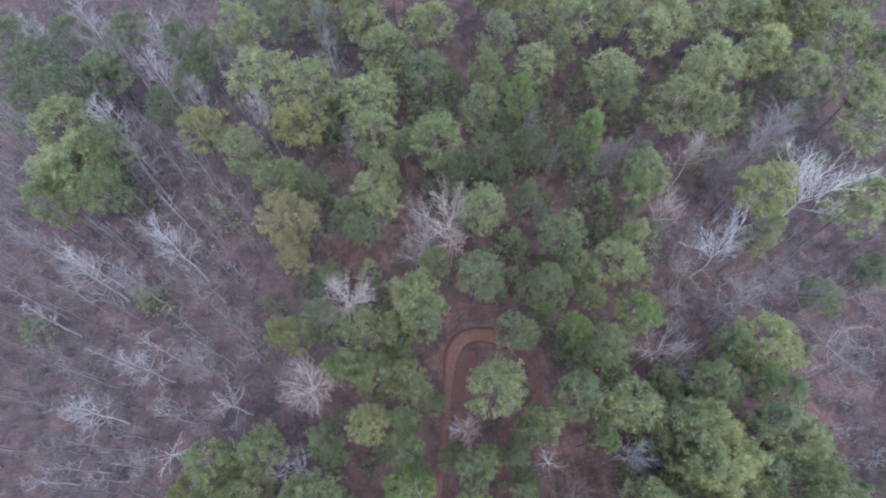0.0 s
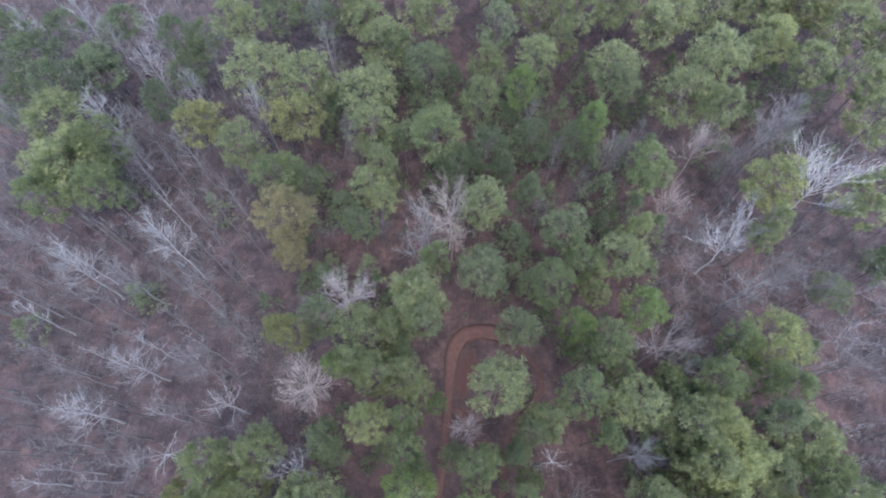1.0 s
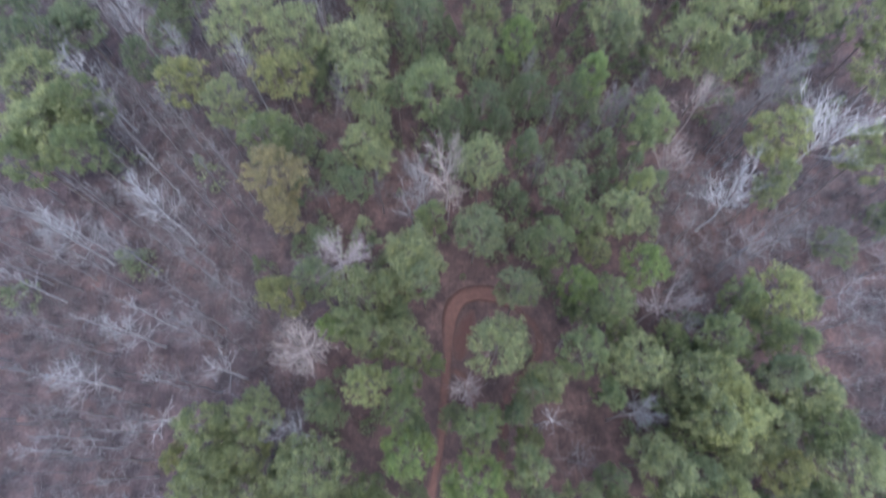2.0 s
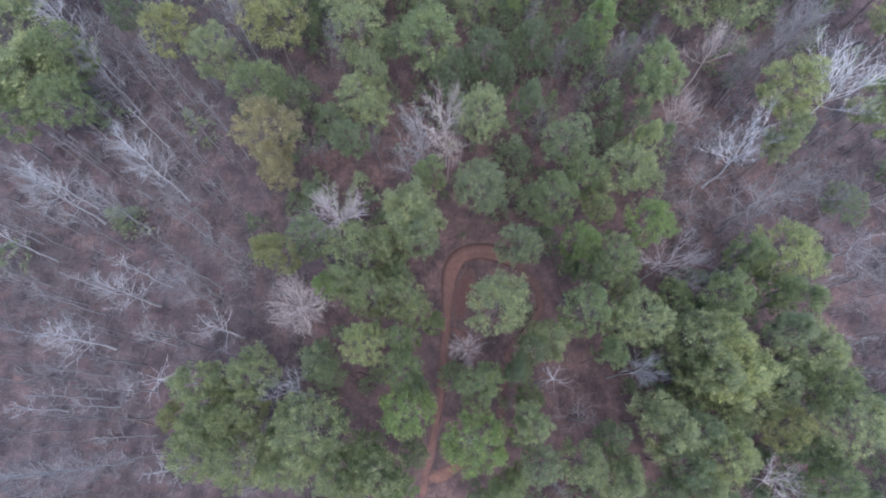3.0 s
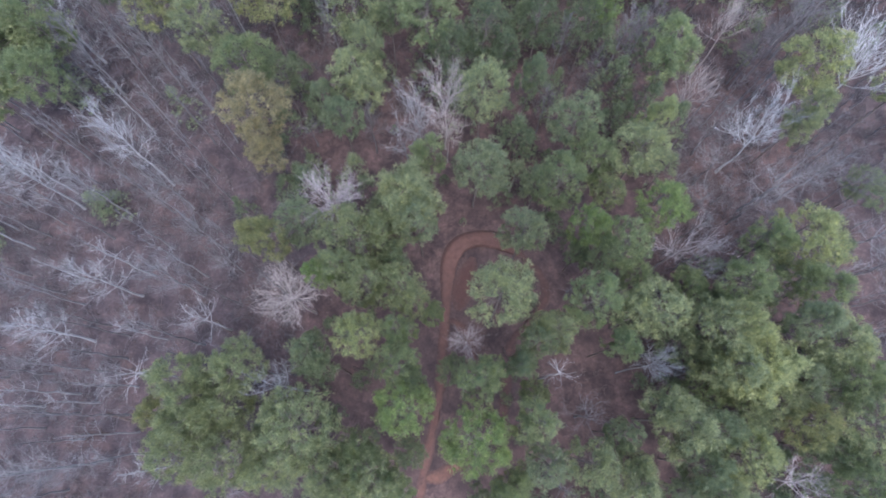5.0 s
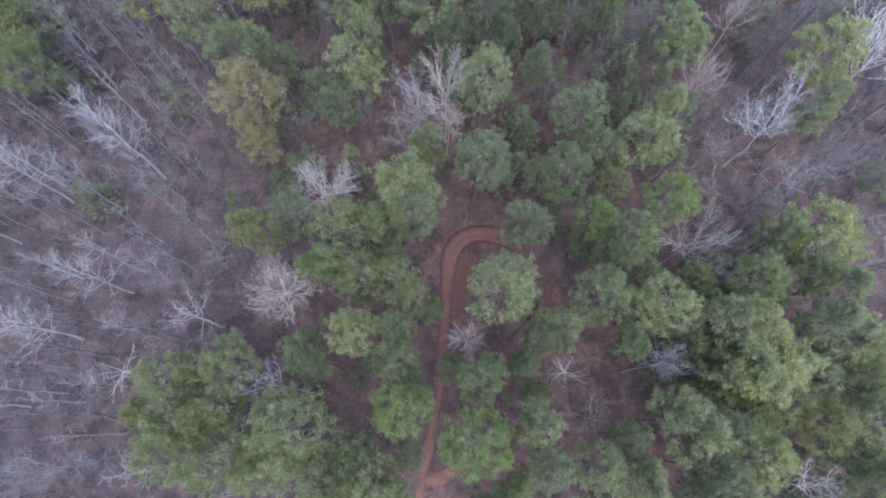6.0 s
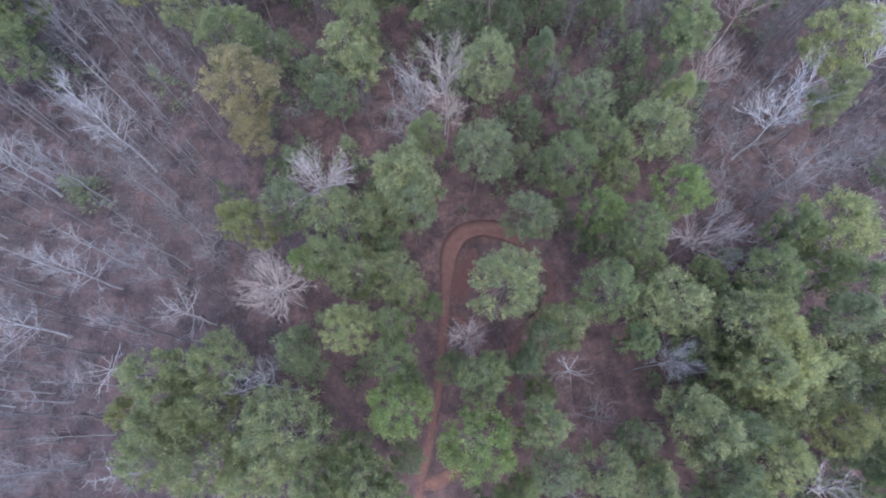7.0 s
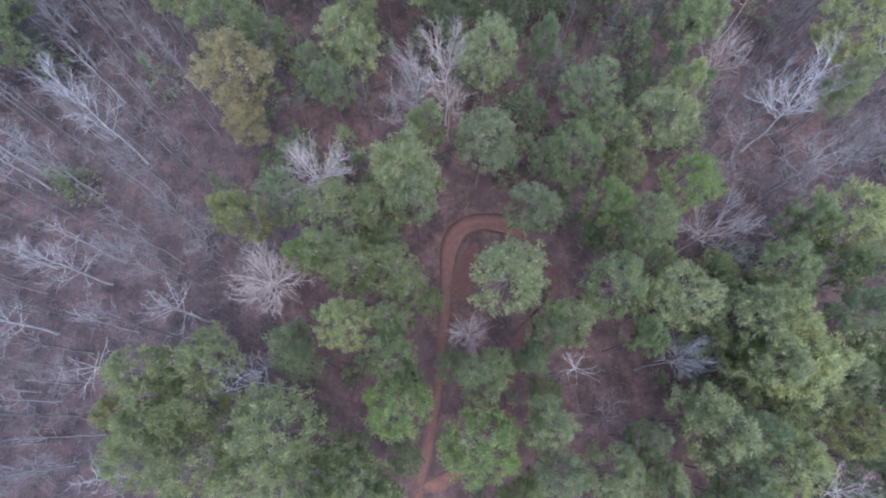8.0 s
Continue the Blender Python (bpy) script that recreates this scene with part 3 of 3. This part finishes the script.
pine(25.0, -1.2, 20.5, 3.7, "light", 5)
pine(29.5, -2.4, 18.4, 2.4, "dark", 0)
pine(32.2, -4.9, 19.1, 2.8, "pale", 1)
pine(41.0, -2.0, 16.7, 2.7, "olive", 2)
pine(9.7, -1.1, 20.1, 2.4, "light", 3)
pine(15.2, -5.4, 19.2, 2.5, "light", 4)
pine(20.2, -6.9, 18.5, 2.8, "light", 5)
pine(10.9, -5.3, 18.9, 2.3, "blue", 0)
pine(3.7, -3.0, 18.0, 3.4, "bright", 1)
pine(4.5, 3.7, 18.8, 2.7, "green", 2)
pine(8.2, 4.9, 18.5, 1.6, "dark", 3)
pine(27.8, -6.1, 18.4, 2.4, "dark", 4)
pine(-12.1, -6.4, 19.7, 2.9, "moss", 5)
pine(19.7, -2.6, 16.7, 1.9, "dark", 0)
pine(47.7, -1.8, 18.7, 3.4, "light", 1)
pine(45.3, 7.0, 17.8, 3.8, "light", 2)
pine(66.0, 32.0, 13.0, 2.9, "dark", 3)
pine(58.7, 28.4, 10.0, 2.9, "dark", 4)
pine(-1.1, 11.5, 15.0, 1.5, "green", 5)
pine(28.3, 7.4, 13.0, 2.5, "dark", 0)
pine(33.3, 3.7, 16.0, 2.5, "light", 1)
pine(36.1, 0.2, 13.0, 2.3, "dark", 2)
pine(-5.8, -7.7, 16.0, 2.5, "green", 3)
pine(-4.4, -4.5, 8.0, 1.8, "dark", 4)
pine(8.0, -7.8, 12.0, 2.4, "green", 5)
pine(4.3, -10.3, 8.0, 1.7, "dark", 0)
pine(10.9, 2.1, 10.0, 1.7, "green", 1)
pine(30.8, 14.6, 13.0, 2.5, "green", 2)
pine(34.2, 13.0, 12.0, 2.5, "dark", 3)
pine(-35.8, 91.0, 16.0, 4.4, "dark", 4)
pine(-25.7, 86.7, 20.2, 4.4, "olive", 5)
pine(-18.7, 87.6, 20.5, 4.9, "olive", 0)
pine(-10.0, 88.2, 18.8, 4.2, "light", 1)
pine(-3.2, 88.1, 20.3, 4.8, "olive", 2)
pine(6.7, 88.8, 17.7, 4.0, "dark", 3)
pine(11.9, 86.3, 19.9, 4.6, "moss", 4)
pine(21.2, 86.6, 19.8, 4.7, "moss", 5)
pine(30.8, 89.7, 17.7, 4.6, "dark", 0)
pine(37.0, 86.8, 18.8, 4.8, "light", 1)
pine(43.1, 87.1, 20.0, 4.1, "moss", 2)
pine(54.5, 90.5, 16.0, 4.2, "dark", 3)
pine(62.0, 87.5, 19.2, 4.3, "olive", 4)
pine(67.9, 85.6, 20.2, 4.5, "light", 5)
pine(76.7, 85.5, 19.9, 4.5, "light", 0)
pine(88.2, 91.4, 16.0, 4.5, "dark", 1)
pine(-15.1, 79.5, 20.8, 3.6, "moss", 2)
pine(9.6, 83.0, 19.8, 4.1, "moss", 3)
pine(31.3, 82.0, 19.5, 3.8, "moss", 4)
pine(57.7, 83.9, 17.5, 4.5, "light", 5)
pine(63.0, 80.3, 19.4, 4.1, "moss", 0)
pine(45.0, -8.8, 17.0, 2.7, "green", 0)
pine(29.1, -8.6, 18.0, 2.3, "light", 1)
pine(25.4, -9.0, 17.0, 2.0, "blue", 2)
pine(6.2, -8.9, 14.0, 1.9, "green", 3)
pine(45.7, -5.4, 14.0, 2.2, "dark", 4)
pine(43.6, -4.4, 13.0, 2.6, "dark", 5)
pine(-7.7, -6.1, 18.0, 2.8, "light", 6)
pine(20.1, 31.2, 16.0, 2.7, "green", 0)
pine(12.7, 28.3, 15.0, 2.1, "blue", 1)
pine(21.4, 27.0, 15.0, 2.1, "moss", 2)
pine(17.5, 19.4, 12.0, 2.0, "dark", 3)
pine(1.1, 4.9, 9.0, 1.8, "dark", 4)
pine(10.1, 5.9, 12.0, 2.0, "blue", 5)
pine(24.2, 15.5, 14.0, 2.2, "green", 6)
pine(-24.3, 1.5, 17.5, 2.7, "moss", 0)
pine(-29.2, -3.3, 18.0, 2.8, "moss", 1)
pine(-19.7, -5.3, 17.0, 2.8, "moss", 2)
pine(-31.7, 0.5, 17.0, 2.2, "olive", 3)
pine(30.4, 2.0, 13.0, 2.2, "green", 0)
pine(34.6, -0.2, 13.5, 2.3, "moss", 1)
pine(31.5, 5.2, 16.0, 2.0, "light", 2)

bare(-48.0, 10.5, 16.0, 3.8, "white", "tall", 0)
bare(-48.0, -5.7, 19.0, 3.9, "grey", "tall", 1)
bare(-43.6, -5.1, 17.0, 3.1, "grey", "tall", 2)
bare(-44.1, -5.3, 9.3, 2.7, "dim", "small", 0)
bare(-17.8, 13.7, 19.0, 3.8, "tan", "round", 1)
bare(-14.0, 25.7, 18.0, 4.0, "pink", "round", 2)
bare(-2.6, 37.2, 18.5, 3.0, "white", "broom", 0)
bare(-4.4, 33.8, 17.0, 3.0, "grey", "open", 1)
bare(1.0, 39.0, 21.0, 3.9, "tan", "broom", 2)
bare(1.2, 36.8, 14.0, 2.4, "tan", "round", 0)
bare(-39.8, 33.6, 21.0, 3.8, "white", "tall", 1)
bare(-36.4, 29.8, 14.0, 3.0, "grey", "tall", 2)
bare(-42.6, 16.7, 15.0, 3.6, "white", "tall", 0)
bare(-40.7, 12.4, 10.5, 2.0, "grey", "small", 1)
bare(-34.7, 5.2, 14.0, 3.2, "white", "snag", 1)
bare(-41.3, 4.2, 13.0, 3.0, "grey", "small", 0)
bare(-18.2, 3.2, 21.5, 2.8, "white", "open", 1)
bare(-20.0, 5.3, 9.9, 2.2, "dim", "small", 2)
bare(-29.5, 11.7, 14.0, 2.8, "white", "open", 0)
bare(-33.8, 16.7, 17.0, 3.3, "grey", "tall", 1)
bare(-30.9, 23.1, 15.0, 2.7, "grey", "tall", 2)
bare(-28.4, 20.1, 12.0, 2.6, "grey", "small", 0)
bare(-30.6, -3.3, 15.0, 2.2, "white", "round", 1)
bare(-45.4, 28.8, 17.0, 3.2, "grey", "tall", 2)
bare(12.9, 4.2, 16.0, 2.2, "white", "snag", 0)
bare(23.4, 4.9, 20.5, 2.0, "white", "round", 0)
bare(3.1, 8.6, 9.0, 2.3, "pink", "round", 2)
bare(17.4, -0.7, 10.0, 2.9, "dim", "open", 0)
bare(29.7, 19.0, 18.0, 3.3, "pink", "broom", 1)
bare(34.2, 40.7, 18.0, 2.9, "tan", "broom", 2)
bare(42.1, 34.4, 19.0, 4.4, "bleached", "broom", 0)
bare(44.3, 28.1, 15.0, 4.0, "grey", "open", 1)
bare(47.7, 29.9, 15.0, 3.6, "dim", "open", 2)
bare(37.9, 32.4, 12.0, 4.1, "dim", "open", 0)
bare(38.4, 37.4, 13.0, 3.5, "dim", "tall", 1)
bare(49.9, 29.5, 15.0, 3.3, "grey", "tall", 2)
bare(56.0, 42.6, 21.5, 5.2, "bleached", "broom", 0)
bare(40.7, 51.2, 18.0, 3.2, "tan", "broom", 1)
bare(57.1, 21.4, 14.0, 4.3, "grey", "open", 2)
bare(54.2, 28.1, 16.0, 3.4, "dim", "open", 0)
bare(39.8, -8.4, 14.0, 3.3, "pink", "open", 1)
bare(27.9, 49.7, 17.0, 2.6, "dim", "tall", 2)
bare(26.2, 50.8, 16.0, 2.5, "grey", "tall", 0)
bare(31.0, 52.6, 16.0, 2.6, "dim", "tall", 1)
bare(53.4, 53.8, 18.0, 4.5, "grey", "tall", 2)
bare(48.7, 50.1, 19.4, 2.8, "dim", "tall", 0)
bare(46.0, 48.6, 14.0, 2.9, "dim", "tall", 1)
bare(-14.5, 51.2, 19.9, 2.4, "dim", "tall", 2)
bare(-18.6, 39.8, 9.5, 2.8, "dim", "small", 0)
bare(-9.5, 38.6, 13.0, 2.3, "dim", "tall", 1)
bare(17.8, 50.6, 15.0, 2.1, "dim", "tall", 2)
bare(21.6, 45.3, 14.0, 2.0, "dim", "tall", 0)
bare(14.9, 41.3, 13.0, 2.0, "dim", "tall", 1)
bare(-71.3, 74.1, 19.0, 4.3, "white", "tall", 2)
bare(-63.8, 77.4, 19.0, 4.8, "white", "tall", 0)
bare(-58.3, 73.6, 17.0, 3.4, "grey", "tall", 1)
bare(-49.6, 73.9, 19.0, 4.7, "white", "tall", 2)
bare(-46.5, 78.9, 19.4, 3.0, "grey", "tall", 0)
bare(-50.6, 68.4, 17.0, 3.5, "white", "tall", 1)
bare(-53.7, 55.1, 20.0, 4.5, "white", "tall", 2)
bare(-49.5, 49.3, 17.0, 3.9, "grey", "tall", 0)
bare(-49.8, 56.4, 16.0, 2.6, "grey", "tall", 1)
bare(-40.9, 50.8, 17.0, 3.0, "grey", "tall", 2)
bare(-40.7, 60.3, 19.0, 3.1, "white", "tall", 0)
bare(-30.2, 57.9, 19.0, 2.7, "white", "tall", 1)
bare(-22.0, 77.8, 19.0, 3.4, "grey", "tall", 2)
bare(-19.8, 71.4, 17.0, 3.0, "grey", "tall", 0)
bare(54.4, 56.5, 17.0, 4.8, "grey", "tall", 1)
bare(14.4, 57.9, 15.0, 2.1, "grey", "tall", 2)
bare(-65.2, 43.2, 18.0, 3.8, "grey", "tall", 0)
bare(-71.1, 57.0, 18.0, 3.2, "grey", "tall", 1)
bare(-64.2, 52.0, 16.0, 2.5, "grey", "tall", 2)
bare(-63.0, 35.9, 17.0, 3.7, "grey", "tall", 0)
bare(-52.6, 30.1, 18.0, 4.6, "white", "tall", 1)
bare(45.7, 49.4, 14.0, 3.3, "dim", "tall", 2)
bare(63.9, 28.7, 13.0, 4.0, "dim", "open", 0)
bare(56.9, 17.1, 13.0, 3.9, "dim", "open", 1)
bare(42.8, 26.4, 12.0, 3.0, "dim", "open", 2)
bare(36.1, 27.6, 11.0, 3.1, "dim", "open", 0)
bare(42.1, 26.0, 9.0, 2.8, "dim", "small", 1)


# ------------------------------------------------------------------ thin woods between the large trees
FAR_TREES, FAR_YOUNG = [], []


def thicket(seed, count, x0, x1, y0, y1, gap, keep, tints, tops, near=lambda x, y: True):
    """Scatters thin bare trees; those outside the near stretch are kept for the joined woods."""
    rng = random.Random(seed)
    for _ in range(count):
        x, y = rng.uniform(x0, x1), rng.uniform(y0, y1)
        if not keep(x, y) or any((x - a) ** 2 + (y - b) ** 2 < gap * gap for a, b in TREES_AT):
            continue
        TREES_AT.append((x, y))
        top, radius, tint, form = rng.uniform(*tops), rng.uniform(2.0, 3.6), rng.choice(tints), rng.randrange(4)
        if near(x, y):
            bare(x, y, top, radius, tint, "pole", form)
        else:
            FAR_TREES.append((x, y, top, radius, form, rng.uniform(0, 6.28)))


def joined(name, kinds, trees, tall, mat, color, label):
    """Many far trees of a few kinds as one piece."""
    verts, faces, base = [], [], 0
    for x, y, top, radius, form, turn in trees:
        v, f = kinds[form % len(kinds)]
        c, s = math.cos(turn) * radius / 4, math.sin(turn) * radius / 4
        verts.append(np.stack([v[:, 0] * c - v[:, 1] * s + x, v[:, 0] * s + v[:, 1] * c + y, v[:, 2] * top / tall + height(x, y)], 1))
        faces.extend(tuple(base + i for i in q) for q in f)
        base += len(v)
    ob = new(name, mesh(name, np.concatenate(verts).tolist(), faces, mat))
    ob.color = color
    tagged(ob, label, "woods", kind="stuff")


def joined_woods():
    """The thin bare trees and the young pines further off."""
    data = []
    for trunk, _, twigs in BARE["pole"]:
        vs = [v.co.copy() for v in trunk.vertices]
        fs = [tuple(p.vertices) for p in trunk.polygons]
        for s in range(len(twigs.vertices) // 4):
            if s % 5 < 2:
                k = len(vs)
                vs.extend(twigs.vertices[4 * s + i].co.copy() for i in range(4))
                fs.extend(((k, k + 1, k + 3), (k + 1, k + 2, k + 3), (k + 2, k, k + 3)))
        data.append((np.array(vs), fs))
    joined("bare_woods", data, FAR_TREES, 18, BARK, (0.194, 0.184, 0.189, 1), "far stand of thin leafless grey trees")
    green = [(np.array([v.co[:] for v in crown.vertices]), [tuple(p.vertices) for p in crown.polygons]) for _, crown in YOUNG]
    joined("young_woods", green, FAR_YOUNG, 20, NEEDLES, (0.214, 0.250, 0.158, 1), "far low growth of dark green young pines")


def off_trail(x, y, gap):
    return all((x - a) ** 2 + (y - b) ** 2 > gap * gap for a, b in TRAIL_LINE)


def young_pines(seed, count, x0, x1, y0, y1, gap, keep, tops=(6, 11), clear=3.6):
    rng = random.Random(seed)
    for _ in range(count):
        x, y = rng.uniform(x0, x1), rng.uniform(y0, y1)
        if off_trail(x, y, clear) and keep(x, y) and all((x - a) ** 2 + (y - b) ** 2 > gap * gap for a, b in TREES_AT):
            top = rng.uniform(*tops)
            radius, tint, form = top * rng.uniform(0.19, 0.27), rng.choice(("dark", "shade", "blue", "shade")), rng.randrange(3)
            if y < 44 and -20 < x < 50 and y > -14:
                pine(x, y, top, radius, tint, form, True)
            else:
                TREES_AT.append((x, y))
                FAR_YOUNG.append((x, y, top, radius, form, rng.uniform(0, 6.28)))


thicket(1, 700, -105, -26, -30, 75, 2.5, lambda x, y: x < -26 - 0.12 * max(0, y - 20), ("grey", "dim", "dim", "grey", "white"), (11, 18),
        lambda x, y: x > -64 and -16 < y < 46 and (x * 7.3 + y * 3.1) % 1 < 0.55)
thicket(2, 200, 30, 80, 12, 62, 2.6, lambda x, y: abs(y - 0.55 * x - 8) < 14, ("dim", "dim", "grey"), (7, 14), lambda x, y: x < 52 and y < 40)
thicket(5, 90, 44, 80, 0, 28, 2.8, lambda x, y: True, ("dim", "grey"), (6, 12), lambda x, y: x < 62)
thicket(3, 90, -110, 110, 66, 125, 5.0, lambda x, y: True, ("dim", "grey"), (10, 15), lambda x, y: False)
young_pines(8, 300, 8, 78, -28, 8, 1.9, lambda x, y: not (13 < x < 27 and -7 < y < 8))
young_pines(7, 380, -24, 78, -28, 74, 2.3, lambda x, y: not (13 < x < 27 and -7 < y < 8) and not (-6 < x < 10 and y < 30)
            and not (x > 26 and abs(y - 0.55 * x - 8) < 9) and not (x < -6 and 14 < y < 26), (7, 13))
young_pines(9, 170, -18, 32, -22, 42, 2.0, lambda x, y: not (13 < x < 24 and -7 < y < 8) and not (0 < x < 9 and 14 < y < 23) and not (x < -4 and 28 < y < 37), (2.5, 6), 2.2)
young_pines(10, 150, -22, 34, 30, 74, 2.0, lambda x, y: not (-10 < x < 4 and 31 < y < 38), (8, 14))
thicket(4, 120, -26, 30, -12, 60, 3.0, lambda x, y: abs(x - 2) > 6, ("dim",), (5, 10), lambda x, y: False)

joined_woods()


# ------------------------------------------------------------------ undergrowth
def undergrowth(name, seed, count, keep, color, label, tall, spread, blades):
    """Low brush: sprays of thin shoots standing on the forest floor."""
    rng = random.Random(seed)
    verts, faces = [], []
    while count:
        x, y = rng.uniform(-95, 95), rng.uniform(-32, 110)
        if noise.noise(Vector((x * 0.06, y * 0.06, seed))) < rng.uniform(-0.5, 0.4) or not keep(x, y):
            continue
        count -= 1
        z, h = height(x, y), rng.uniform(*tall)
        for _ in range(blades):
            d = Vector((rng.gauss(0, spread), rng.gauss(0, spread), 1))
            o = Vector((x + rng.gauss(0, 0.15), y + rng.gauss(0, 0.15), z - 0.05))
            tip = o + d * h * rng.uniform(0.6, 1.1)
            spike(verts, faces, o, tip, 0.024)
    ob = new(name, mesh(name, verts, faces, TWIG))
    ob.color = (*color, 1)
    tagged(ob, label, "undergrowth", kind="stuff")


undergrowth("brush", 3, 20000, lambda x, y: x < -20 or y > 45 or x > 30, (0.188, 0.176, 0.181), "thin grey leafless brush on the forest floor", (0.8, 3.4), 0.5, 5)
undergrowth("saplings", 4, 3500, lambda x, y: abs(x - 2) > 5, (0.20, 0.16, 0.15), "low brown leafless saplings among the pines", (0.5, 1.8), 0.5, 5)


# ------------------------------------------------------------------ fallen logs
def fallen_log(x0, y0, x1, y1, r):
    rng = random.Random(int(x0 * 13 + y0 * 7))
    a, b = Vector((x0, y0, height(x0, y0) + r * 0.8)), Vector((x1, y1, height(x1, y1) + r * 0.7))
    n = 8
    pts = [a.lerp(b, k / n) + Vector((rng.gauss(0, 0.05), rng.gauss(0, 0.05), rng.gauss(0, 0.02))) for k in range(n + 1)]
    verts, faces = [], []
    tube(verts, faces, pts, [r * (1 - 0.05 * k) for k in range(n + 1)], 9)
    faces.extend((tuple(range(8, -1, -1)), tuple(range(9 * n, 9 * n + 9))))
    for k in (3, 5, 7):
        d = Vector((rng.gauss(0, 1), rng.gauss(0, 1), 0.8)).normalized()
        tube(verts, faces, [pts[k], pts[k] + d * rng.uniform(0.5, 1.4)], [r * 0.35, r * 0.15], 5)
    ob = new("fallen_log", mesh("fallen_log", verts, faces, BARK, True))
    ob.color = (0.10, 0.075, 0.068, 1)
    tagged(ob, "dark fallen log lying on the leaf litter", "log", "fallen logs")


fallen_log(-21.9, 2.7, -15.4, 3.0, 0.22)
fallen_log(-31.7, 12.9, -27.7, 10.0, 0.2)
fallen_log(-14.7, 6.5, -12.6, 5.3, 0.2)
fallen_log(-45.1, 0.7, -41.4, -0.3, 0.2)
fallen_log(-12.4, 6.4, -10.0, 5.4, 0.15)
fallen_log(-34.3, -4.0, -37.9, -4.1, 0.2)
fallen_log(-49.9, -1.9, -44.6, -1.7, 0.17)
fallen_log(-21.1, 6.6, -19.7, 5.5, 0.2)
fallen_log(-34.9, 16.4, -32.6, 15.3, 0.14)
fallen_log(8.2, 8.5, 9.2, 6.1, 0.14)
